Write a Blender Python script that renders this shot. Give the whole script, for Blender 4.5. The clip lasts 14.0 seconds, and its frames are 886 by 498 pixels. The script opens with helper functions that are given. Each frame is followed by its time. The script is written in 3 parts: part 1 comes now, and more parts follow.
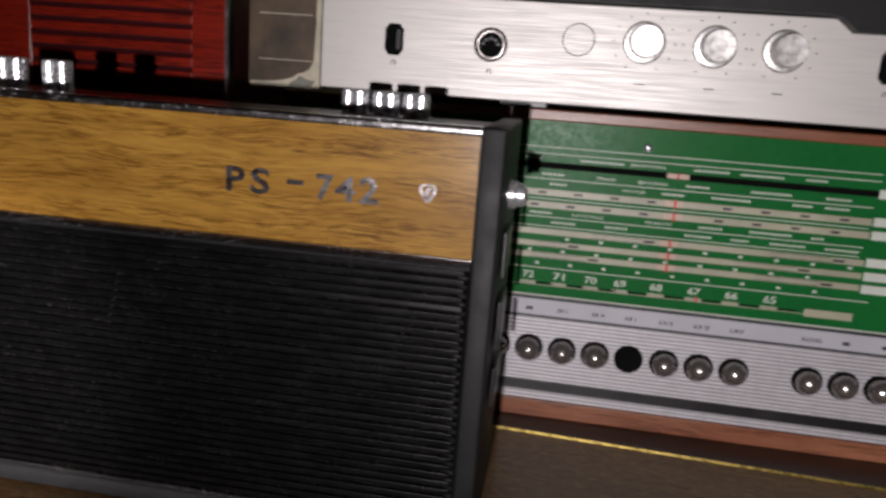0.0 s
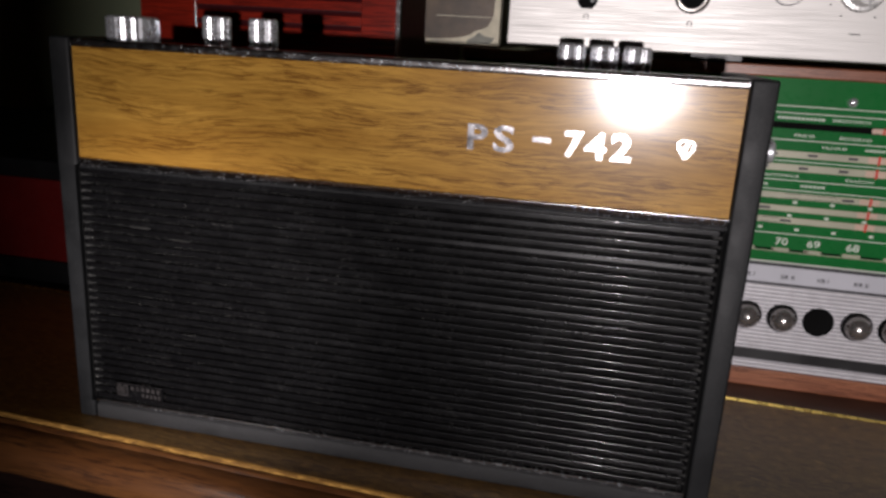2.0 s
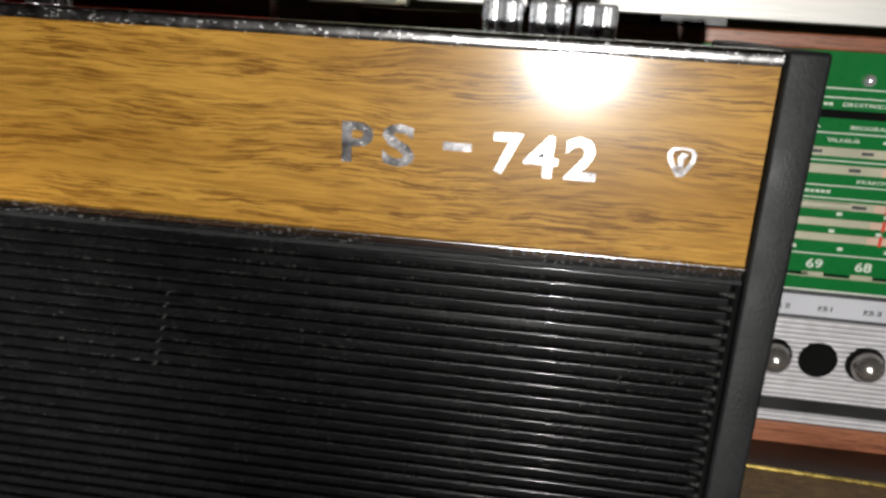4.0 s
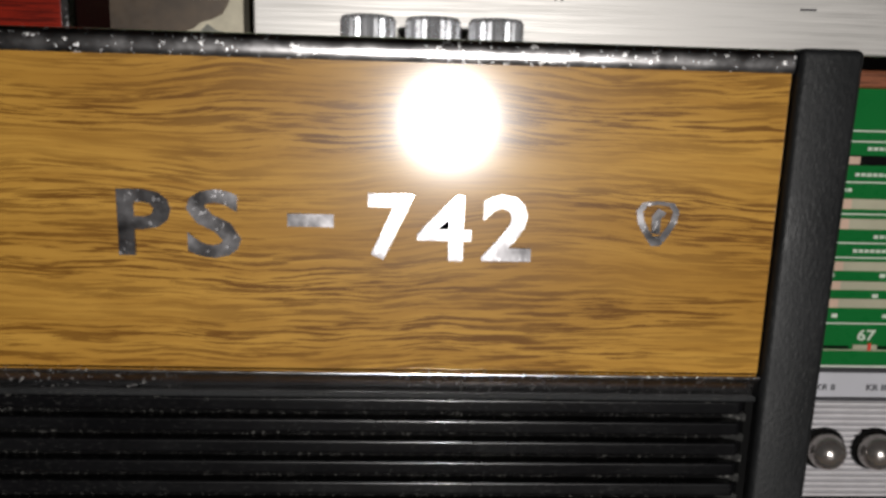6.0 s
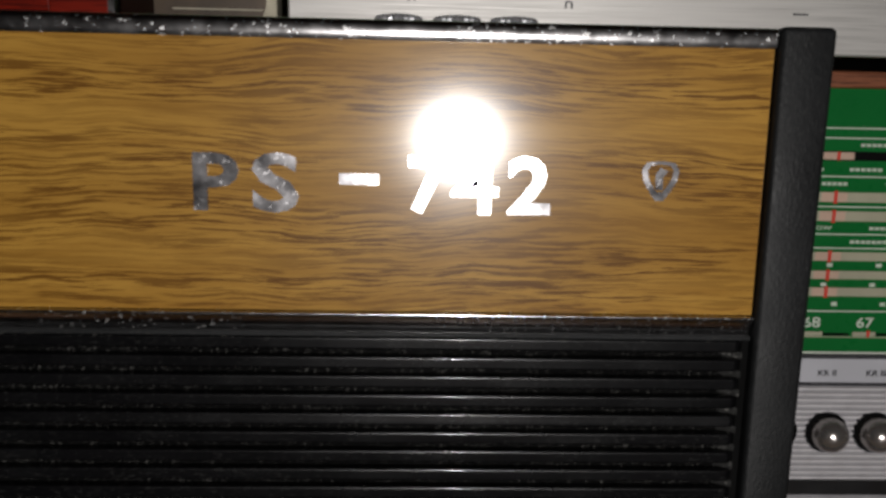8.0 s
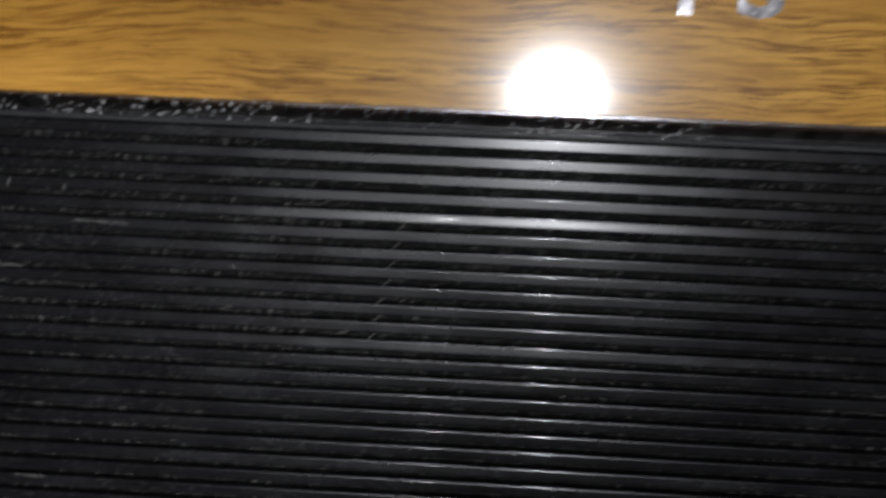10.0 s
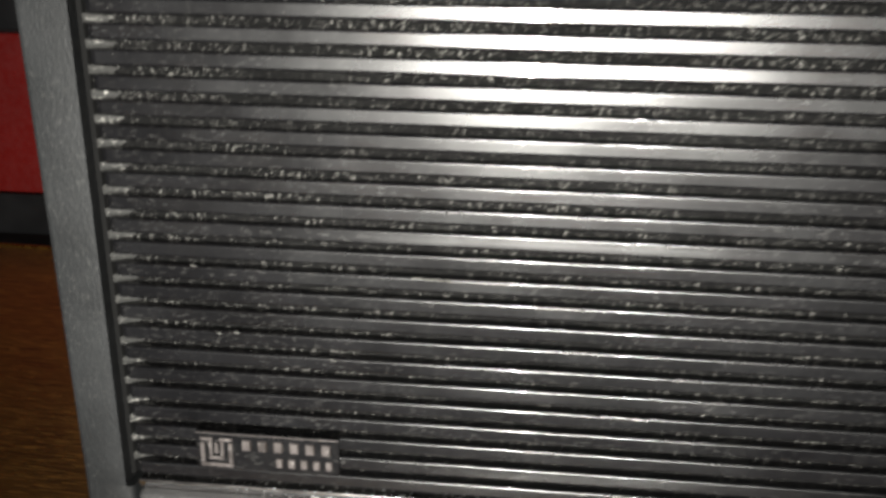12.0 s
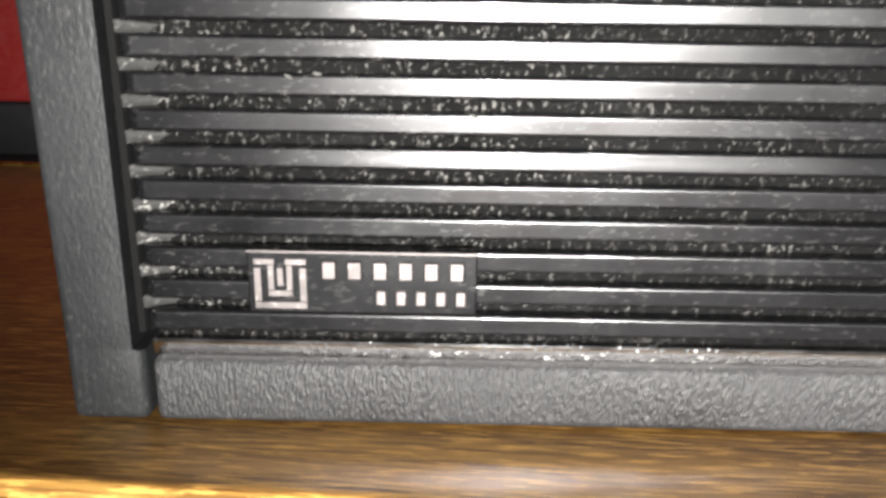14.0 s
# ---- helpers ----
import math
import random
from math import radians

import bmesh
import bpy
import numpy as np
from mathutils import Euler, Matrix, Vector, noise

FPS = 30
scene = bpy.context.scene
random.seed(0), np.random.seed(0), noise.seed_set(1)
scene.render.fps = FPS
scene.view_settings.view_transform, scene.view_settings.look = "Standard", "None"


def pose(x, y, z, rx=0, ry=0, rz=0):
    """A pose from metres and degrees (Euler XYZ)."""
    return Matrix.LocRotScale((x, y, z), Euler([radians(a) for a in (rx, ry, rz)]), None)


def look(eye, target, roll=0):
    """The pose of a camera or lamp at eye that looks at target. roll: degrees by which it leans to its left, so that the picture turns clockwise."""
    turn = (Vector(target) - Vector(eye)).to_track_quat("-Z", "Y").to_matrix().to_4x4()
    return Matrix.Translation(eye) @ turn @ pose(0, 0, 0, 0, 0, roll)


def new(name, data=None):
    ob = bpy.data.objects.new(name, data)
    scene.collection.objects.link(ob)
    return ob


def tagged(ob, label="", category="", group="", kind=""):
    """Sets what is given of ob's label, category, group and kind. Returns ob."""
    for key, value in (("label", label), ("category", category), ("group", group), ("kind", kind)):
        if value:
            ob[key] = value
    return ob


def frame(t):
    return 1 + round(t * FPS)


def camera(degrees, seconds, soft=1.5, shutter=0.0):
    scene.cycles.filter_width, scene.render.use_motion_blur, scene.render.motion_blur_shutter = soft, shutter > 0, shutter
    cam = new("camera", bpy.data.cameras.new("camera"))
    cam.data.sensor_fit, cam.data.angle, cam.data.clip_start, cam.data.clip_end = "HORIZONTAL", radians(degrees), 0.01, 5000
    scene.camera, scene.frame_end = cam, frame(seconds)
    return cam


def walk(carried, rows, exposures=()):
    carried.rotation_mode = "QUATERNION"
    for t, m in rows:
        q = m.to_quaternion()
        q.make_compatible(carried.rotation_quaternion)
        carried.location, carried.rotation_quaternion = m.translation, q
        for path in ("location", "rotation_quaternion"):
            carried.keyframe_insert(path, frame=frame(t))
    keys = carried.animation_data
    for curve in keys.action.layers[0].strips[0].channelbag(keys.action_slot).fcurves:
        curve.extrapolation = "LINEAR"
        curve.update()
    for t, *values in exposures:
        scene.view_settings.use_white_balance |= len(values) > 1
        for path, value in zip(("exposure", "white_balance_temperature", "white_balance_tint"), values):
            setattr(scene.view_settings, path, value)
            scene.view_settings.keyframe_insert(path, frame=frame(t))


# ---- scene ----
# The camera and its way
cam = camera(60.4, 14.0, soft=3.0, shutter=0.4)
PATH = [
    (0.0, 0.3120, -0.2907, 0.1987, 9.49, -12.77, -4.04),
    (0.5, 0.2772, -0.2931, 0.1956, 11.08, -13.40, -3.97),
    (1.0, 0.2496, -0.2971, 0.1903, 12.87, -14.60, -3.57),
    (1.5, 0.2356, -0.2983, 0.1870, 13.45, -15.37, -3.28),
    (2.0, 0.2301, -0.2994, 0.1899, 12.29, -15.59, -3.09),
    (4.5, 0.2255, -0.1539, 0.1840, 5.55, -17.58, -3.01),
    (5.0, 0.2246, -0.1299, 0.1802, 2.41, -15.63, -2.57),
    (5.5, 0.2221, -0.1159, 0.1718, -1.28, -11.67, -2.18),
    (6.0, 0.2216, -0.1170, 0.1730, -2.30, -11.56, -1.59),
    (6.5, 0.2176, -0.1137, 0.1630, -3.35, -9.64, -1.19),
    (7.0, 0.2203, -0.1196, 0.1674, -3.05, -9.67, -1.02),
    (9.5, 0.1705, -0.1496, 0.1436, 0.06, -9.24, -1.90),
    (10.0, 0.1410, -0.1439, 0.1310, 2.21, -11.30, -2.35),
    (10.3, 0.1315, -0.1387, 0.1218, 5.90, -11.90, -2.24),
    (10.5, 0.1205, -0.1370, 0.1200, 5.49, -14.21, -1.80),
    (10.7, 0.1102, -0.1329, 0.1141, 4.37, -14.76, -1.63),
    (11.0, 0.0981, -0.1317, 0.1057, 4.18, -13.63, -2.30),
    (11.2, 0.0872, -0.1306, 0.1026, 3.53, -14.15, -2.21),
    (11.5, 0.0806, -0.1237, 0.0998, 5.86, -16.03, -1.22),
    (12.0, 0.0625, -0.1110, 0.0908, 5.01, -17.88, -1.27),
    (12.5, 0.0470, -0.1007, 0.0773, 2.79, -18.86, -1.29),
    (13.0, 0.0378, -0.0914, 0.0665, 1.09, -18.64, -1.47),
    (13.5, 0.0366, -0.0810, 0.0558, 0.41, -18.90, -1.48),
    (14.0, 0.0339, -0.0784, 0.0446, 0.87, -16.97, -0.82),
]
EXPOSURES = [
    (0.0, -0.25, 6450, 19), (2.2, -0.15, 6450, 18), (4.5, 0.5, 6500, 6), (5.2, 0.45, 6500, 9), (6.0, 0.0, 6500, 10), (6.5, -0.4, 6500, 10), (7.2, -0.6, 6500, 11),
    (9.4, -0.3, 6300, 10), (10.1, 0.1, 5900, 10), (10.5, 0.75, 5700, 8), (10.9, 1.1, 5800, 7), (12.0, 1.82, 6700, 6), (13.0, 2.05, 6500, 8), (14.0, 2.27, 6500, 9),
]
walk(cam, [(t, pose(x, y, z, 90 + pitch, roll, yaw)) for t, x, y, z, yaw, pitch, roll in PATH], EXPOSURES)

# Light: a dark room; three still lamps stand in for one white torch carried with the camera
world = bpy.data.worlds.new("night_room")
scene.world = world
world.use_nodes = True
world.node_tree.nodes["Background"].inputs[0].default_value = (0.35, 0.4, 1.0, 1)
world.node_tree.nodes["Background"].inputs[1].default_value = 0.012


def torch_stand_in(eye, target, watts, radius, cone):
    ob = new("torch_stand_in", bpy.data.lights.new("torch_stand_in", "SPOT"))
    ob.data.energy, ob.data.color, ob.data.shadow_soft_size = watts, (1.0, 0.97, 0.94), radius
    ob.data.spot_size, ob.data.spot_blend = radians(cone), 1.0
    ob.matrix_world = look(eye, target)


# Wide lamp, set well behind the camera.
torch_stand_in((0.285, -1.2, 0.130), (0.41, 0.0, 0.13), 50.0, 0.011, 57)
# Narrow low lamp, added to brighten the lower left of the grille.
torch_stand_in((0.10, -1.2, 0.060), (0.045, 0.0, 0.058), 66.0, 0.012, 10.5)
# Close lamp, added to brighten the table front and the radio's foot.
torch_stand_in((0.05, -0.105, 0.060), (0.05, -0.020, -0.012), 0.11, 0.006, 66)


# ---- materials ----
def material(name):
    m = bpy.data.materials.new(name)
    m.use_nodes = True
    return m, m.node_tree.nodes, m.node_tree.links, m.node_tree.nodes["Principled BSDF"]


def noise_at(n, l, scale, stretch=(1, 1, 1), detail=4.0, rough=0.55, coords=None, turn=0.0):
    if coords is None:
        coords = n.new("ShaderNodeTexCoord").outputs["Object"]
    mp = n.new("ShaderNodeMapping")
    mp.inputs["Scale"].default_value = stretch
    mp.inputs["Rotation"].default_value = (0, turn, 0)
    l.new(coords, mp.inputs["Vector"])
    t = n.new("ShaderNodeTexNoise")
    t.inputs["Scale"].default_value, t.inputs["Detail"].default_value, t.inputs["Roughness"].default_value = scale, detail, rough
    l.new(mp.outputs[0], t.inputs["Vector"])
    return t.outputs["Fac"]


def ramp(n, l, fac, *stops):
    r = n.new("ShaderNodeValToRGB")
    while len(r.color_ramp.elements) < len(stops):
        r.color_ramp.elements.new(0.5)
    for e, (p, c) in zip(r.color_ramp.elements, stops):
        e.position = p
        e.color = (*c, 1) if not isinstance(c, (int, float)) else (c, c, c, 1)
    l.new(fac, r.inputs[0])
    return r.outputs[0]


def blend(n, l, fac, a, b, how="MIX"):
    m = n.new("ShaderNodeMix")
    m.data_type, m.blend_type = "RGBA", how
    for sock, v in ((m.inputs[0], fac), (m.inputs[6], a), (m.inputs[7], b)):
        if isinstance(v, (int, float)):
            sock.default_value = v
        elif isinstance(v, tuple):
            sock.default_value = (*v, 1)
        else:
            l.new(v, sock)
    return m.outputs[2]


def bump(n, l, p, height, strength, distance):
    b = n.new("ShaderNodeBump")
    b.inputs["Strength"].default_value, b.inputs["Distance"].default_value = strength, distance
    l.new(height, b.inputs["Height"])
    l.new(b.outputs[0], p.inputs["Normal"])


def waver(n, l, height, along, across):
    """Object coordinates whose z wanders up and down along the board, as grain does round knots."""
    co = n.new("ShaderNodeTexCoord").outputs["Object"]
    slow = noise_at(n, l, 1.0, (along, 30, across), 3, 0.5, coords=co)
    mid = n.new("ShaderNodeMath")
    mid.operation = "MULTIPLY_ADD"
    l.new(slow, mid.inputs[0])
    mid.inputs[1].default_value, mid.inputs[2].default_value = height, -height / 2
    vec = n.new("ShaderNodeCombineXYZ")
    l.new(mid.outputs[0], vec.inputs[2])
    add = n.new("ShaderNodeVectorMath")
    l.new(co, add.inputs[0])
    l.new(vec.outputs[0], add.inputs[1])
    return add.outputs[0]


def wood(name, light, mid, dark, rough, grain=1.0, coat=0.0, pale=0.0, relief=0.12, wander=0.0):
    """Long grain along x with short dark pores; wander: by how many metres the grain strays."""
    m, n, l, p = material(name)
    co = waver(n, l, wander, 16, 26) if wander else None
    big = noise_at(n, l, 1.0, (9 * grain, 60, 70 * grain), 3, 0.6, coords=co)
    flow = noise_at(n, l, 1.0, (26 * grain, 260, 520 * grain), 6, 0.65, coords=co)
    pore = noise_at(n, l, 1.0, (90 * grain, 1500, 2400 * grain), 5, 0.62, coords=co)
    base = ramp(n, l, big, (0.32, mid), (0.58, light))
    base = blend(n, l, ramp(n, l, flow, (0.44, 0.0), (0.64, 0.75)), base, mid)
    cluster = noise_at(n, l, 1.0, (18 * grain, 300, 120 * grain), 3, 0.5, coords=co)
    mask = n.new("ShaderNodeMath")
    mask.operation = "MULTIPLY"
    l.new(ramp(n, l, pore, (0.48, 0.0), (0.55, 1.0)), mask.inputs[0])
    l.new(ramp(n, l, cluster, (0.38, 0.25), (0.58, 1.0)), mask.inputs[1])
    base = blend(n, l, mask.outputs[0], base, dark)
    if pale:
        streak = noise_at(n, l, 1.0, (190 * grain, 1900, 900), 4, 0.6)
        base = blend(n, l, ramp(n, l, streak, (0.53, 0.0), (0.60, pale)), base, tuple(min(1, c * 2.4) for c in light))
    l.new(base, p.inputs["Base Color"])
    l.new(ramp(n, l, big, (0.3, rough * 0.9), (0.7, rough * 1.1)), p.inputs["Roughness"])
    p.inputs["Coat Weight"].default_value, p.inputs["Coat Roughness"].default_value = coat, 0.36
    if relief:
        bump(n, l, p, pore, relief, 0.0004)
    return m


def plastic(name, colour, rough, grain_scale, grain_depth, dust=0.0, dust_scale=900.0, stretch=(1, 1, 1), vary=False, shine=0.5, gloss=0.0):
    m, n, l, p = material(name)
    p.inputs["Specular IOR Level"].default_value = shine
    p.inputs["Coat Weight"].default_value, p.inputs["Coat Roughness"].default_value = gloss, 0.08
    coords = n.new("ShaderNodeTexCoord").outputs["Object"]
    if vary:
        shift = n.new("ShaderNodeVectorMath")
        shift.operation = "ADD"
        l.new(coords, shift.inputs[0])
        l.new(n.new("ShaderNodeObjectInfo").outputs["Random"], shift.inputs[1])
        coords = shift.outputs[0]
    tone = noise_at(n, l, 60, (1, 1, 1), 4, coords=coords)
    base = blend(n, l, ramp(n, l, tone, (0.3, 0.0), (0.7, 1.0)), tuple(c * 0.8 for c in colour), tuple(c * 1.2 for c in colour))
    r = ramp(n, l, tone, (0.3, rough * 0.85), (0.7, min(1, rough * 1.2)))
    if dust:
        speck = noise_at(n, l, dust_scale, stretch, 3, 0.7, coords=coords)
        patch = noise_at(n, l, 45, (1, 1, 1.5), 3, 0.6, coords=coords)
        mask = n.new("ShaderNodeMath")
        mask.operation = "MULTIPLY"
        l.new(ramp(n, l, speck, (0.56, 0.0), (0.68, 1.0)), mask.inputs[0])
        l.new(ramp(n, l, patch, (0.36, 0.05), (0.66, dust)), mask.inputs[1])
        base = blend(n, l, mask.outputs[0], base, (0.42, 0.41, 0.38))
        r = blend(n, l, mask.outputs[0], r, (0.9, 0.9, 0.9))
    l.new(base, p.inputs["Base Color"])
    l.new(r, p.inputs["Roughness"])
    if grain_depth:
        bump(n, l, p, noise_at(n, l, grain_scale, stretch, 3, 0.5, coords=coords), 0.7, grain_depth)
    return m


def metal(name, colour, rough, brushed=0.0, pits=0.0, metallic=1.0):
    m, n, l, p = material(name)
    p.inputs["Metallic"].default_value = metallic
    grain = noise_at(n, l, 1.0, (30, 900, 2400) if brushed else (240, 240, 240), 4, 0.6)
    base = blend(n, l, ramp(n, l, grain, (0.3, 0.0), (0.7, 1.0)), tuple(c * (1 - 0.12 - brushed * 0.1) for c in colour), colour)
    r = ramp(n, l, grain, (0.3, rough * 0.75), (0.7, rough * 1.25))
    if pits:
        speck = noise_at(n, l, 1100, (1, 1, 1), 2, 0.6)
        zone = noise_at(n, l, 22, (1, 1, 1), 2, 0.6)
        k = n.new("ShaderNodeMath")
        k.operation = "MULTIPLY"
        l.new(ramp(n, l, speck, (0.62, 0.0), (0.68, 1.0)), k.inputs[0])
        l.new(ramp(n, l, zone, (0.38, 0.0), (0.54, pits)), k.inputs[1])
        base = blend(n, l, k.outputs[0], base, (0.75, 0.73, 0.7))
        r = blend(n, l, k.outputs[0], r, (0.85, 0.85, 0.85))
    l.new(base, p.inputs["Base Color"])
    l.new(r, p.inputs["Roughness"])
    if brushed:
        bump(n, l, p, grain, 0.25, 0.00006)
    return m


def paint(name, colour, rough, wear=0.12, scale=40, shine=0.5):
    m, n, l, p = material(name)
    p.inputs["Specular IOR Level"].default_value = shine
    tone = noise_at(n, l, scale, (1, 1, 1), 5)
    fine = noise_at(n, l, scale * 14, (1, 1, 1), 2)
    base = blend(n, l, ramp(n, l, tone, (0.3, 0.0), (0.7, 1.0)), tuple(c * (1 - wear) for c in colour), tuple(min(1, c * (1 + wear)) for c in colour))
    l.new(base, p.inputs["Base Color"])
    l.new(ramp(n, l, fine, (0.3, rough * 0.85), (0.7, min(1.0, rough * 1.15))), p.inputs["Roughness"])
    return m


LAMINATE = wood("laminate", (0.52, 0.28, 0.05), (0.36, 0.175, 0.027), (0.17, 0.072, 0.010), 0.13, relief=0, coat=0.22, wander=0.012)
TABLE_WOOD = wood("table_wood", (0.33, 0.18, 0.045), (0.21, 0.10, 0.024), (0.11, 0.05, 0.013), 0.34, 0.8, 0.15, 0.55)
# Darkened in colour to offset the lamp that strikes the edge head-on.
MOULDING = wood("moulding_wood", (0.15, 0.06, 0.018), (0.09, 0.033, 0.01), (0.03, 0.011, 0.005), 0.35, 0.8)
# Dark wood, which also holds the shadow behind the inlay and under the edge.
DARK_BOARD = wood("dark_board", (0.03, 0.015, 0.012), (0.018, 0.009, 0.008), (0.008, 0.004, 0.004), 0.3)
RAIL_WOOD = wood("rail_wood", (0.36, 0.14, 0.07), (0.26, 0.09, 0.045), (0.12, 0.04, 0.02), 0.35)
RED_LACQUER = wood("red_lacquer", (0.34, 0.022, 0.008), (0.25, 0.015, 0.006), (0.12, 0.008, 0.004), 0.16, 0.5, 0.3)
# Dark copy of the red lacquer, coloured for the side that stands in shade.
SHADED_RED = paint("shaded_red_side", (0.06, 0.008, 0.01), 0.4)
CAP = plastic("grey_plastic", (0.0112, 0.0119, 0.0126), 0.5, 2200, 0.00012, 0.02, 2000, (1, 1, 0.5), shine=0.25)
LEATHERETTE = plastic("leatherette", (0.013, 0.013, 0.0135), 0.55, 2900, 0.0006, 0.05, 1800, (1.0, 1.0, 0.4))
BLACK = plastic("black_plastic", (0.012, 0.012, 0.013), 0.35, 600, 0.00003)
RIB = plastic("rib_plastic", (0.0035, 0.0035, 0.004), 0.25, 260, 0.00001, 0.008, 2200, (0.35, 1, 1), True, 0.32, 0.2)
# Dusty; the base is also darkened for the shade inside the grooves.
GROOVE = plastic("dusty_dark_groove", (0.002, 0.002, 0.002), 0.8, 1200, 0.0001, 0.3, 2600, (0.7, 1, 0.6), shine=0.08)
DUSTY = plastic("dusty_end", (0.014, 0.014, 0.013), 0.8, 1800, 0.0002, 0.75, 1500, (0.7, 1, 1), True)
LINT = plastic("lint", (0.065, 0.063, 0.057), 0.9, 2200, 0.0002)
CHROME = metal("chrome", (0.82, 0.80, 0.80), 0.19, 0.0, 0.75)
KNOB = metal("bright_chrome", (0.88, 0.89, 0.92), 0.28, 0.0, 0.0, 0.75)
FOIL = metal("silver_foil", (0.8, 0.78, 0.8), 0.17, 0.0, 0.12)
DARK_FOIL = metal("dull_foil", (0.12, 0.108, 0.105), 0.45, 0.0, 0.3)
ALUMINIUM = metal("brushed_aluminium", (0.64, 0.62, 0.59), 0.5, 1.0, 0.0, 0.55)
TURNED = metal("turned_aluminium", (0.66, 0.65, 0.63), 0.3, 0.0, 0.0, 0.6)
SILVER = metal("silver_panel", (0.74, 0.72, 0.74), 0.4, 0.0, 0.0, 0.25)
# Silver darkened in colour, so the grooves between the ridges look shaded.
SHADED_SILVER = metal("shaded_silver", (0.38, 0.37, 0.39), 0.5, 0.0, 0.0, 0.5)
BRASS = metal("brass", (0.75, 0.56, 0.16), 0.28)
BALL = metal("smoked_chrome", (0.42, 0.39, 0.37), 0.2, 0.0, 0.0, 0.8)
GREEN = paint("green_dial", (0.008, 0.14, 0.03), 0.3, 0.08, 25, 0.08)
BEIGE = paint("beige_scale", (0.42, 0.4, 0.29), 0.4, 0.15)
PINK = paint("lit_scale", (0.6, 0.42, 0.32), 0.4)
PRINT = paint("white_print", (0.62, 0.68, 0.58), 0.45, 0.1)
WHITE = paint("white_block", (0.66, 0.7, 0.62), 0.4, 0.1)
NEEDLE = paint("red_needle", (0.65, 0.04, 0.02), 0.4)
LABEL = paint("grey_label", (0.52, 0.52, 0.56), 0.4, 0.06)
INK = paint("dark_ink", (0.03, 0.03, 0.035), 0.5)
HOLE = plastic("black_hole", (0.004, 0.004, 0.004), 0.8, 900, 0, shine=0.08)
CARD = paint("cream_card", (0.6, 0.55, 0.42), 0.8, 0.25, 90)
CARD_GREY = paint("grey_card", (0.22, 0.22, 0.19), 0.8, 0.3, 120)
CARD_BROWN = paint("brown_print", (0.085, 0.055, 0.03), 0.45, 0.6, 45)
WALL_GREEN = paint("green_wall", (0.55, 0.63, 0.4), 0.85, 0.08, 6)
WALL_BROWN = paint("brown_wall", (0.3, 0.13, 0.09), 0.8, 0.1, 4)
RED_CLOTH = paint("red_panel", (0.15, 0.005, 0.004), 0.45, 0.15, 30)
FLOOR = wood("floor_boards", (0.2, 0.11, 0.06), (0.14, 0.07, 0.04), (0.06, 0.03, 0.02), 0.5, 0.1)

# ---- mesh helpers ----
ORIGIN = {}


def thing(name, at, label, category, group="", turn=0.0, kind=""):
    ob = new(name)
    ob.empty_display_size = 0.01
    ob.location = at
    ob.rotation_euler = (0, 0, radians(turn))
    ORIGIN[ob.name] = Vector((0, 0, 0)) if turn else Vector(at)
    return tagged(ob, label, category, group, kind)


def part(name, bm, mat, parent, label="", smooth=False):
    off = ORIGIN[parent.name]
    bmesh.ops.translate(bm, verts=bm.verts, vec=-off)
    bmesh.ops.recalc_face_normals(bm, faces=bm.faces)
    me = bpy.data.meshes.new(name)
    bm.to_mesh(me)
    bm.free()
    me.materials.append(mat)
    if smooth:
        largest = max(f.area for f in me.polygons)
        for f in me.polygons:
            f.use_smooth = smooth is True or f.area < largest * 0.12
        me.set_sharp_from_angle(angle=radians(38))
    ob = new(name, me)
    ob.parent = parent
    ORIGIN[ob.name] = off
    return tagged(ob, label)


def alone(name, bm, mat, at, label, category, kind=""):
    bmesh.ops.translate(bm, verts=bm.verts, vec=-Vector(at))
    bmesh.ops.recalc_face_normals(bm, faces=bm.faces)
    me = bpy.data.meshes.new(name)
    bm.to_mesh(me)
    bm.free()
    me.materials.append(mat)
    ob = new(name, me)
    ob.location = at
    return tagged(ob, label, category, "", kind)


def box(x0, x1, y0, y1, z0, z1, bevel=0.0, seg=2, bm=None):
    bm = bm or bmesh.new()
    r = bmesh.ops.create_cube(bm, size=1.0, matrix=Matrix.Translation(((x0 + x1) / 2, (y0 + y1) / 2, (z0 + z1) / 2)) @ Matrix.Diagonal((x1 - x0, y1 - y0, z1 - z0, 1)))
    if bevel:
        edges = list({e for v in r["verts"] for e in v.link_edges})
        bmesh.ops.bevel(bm, geom=edges, offset=bevel, segments=seg, affect="EDGES", profile=0.5)
    return bm


def prism(points, axis, a, b, bm=None):
    """A closed outline swept along an axis. Outline: (y, z) for x, (x, z) for y."""
    bm = bm or bmesh.new()
    place = (lambda p, s: (s, p[0], p[1])) if axis == "x" else (lambda p, s: (p[0], s, p[1]))
    lo = [bm.verts.new(place(p, a)) for p in points]
    hi = [bm.verts.new(place(p, b)) for p in points]
    k = len(points)
    for i in range(k):
        bm.faces.new((lo[i], lo[(i + 1) % k], hi[(i + 1) % k], hi[i]))
    bm.faces.new(lo)
    bm.faces.new(hi)
    return bm


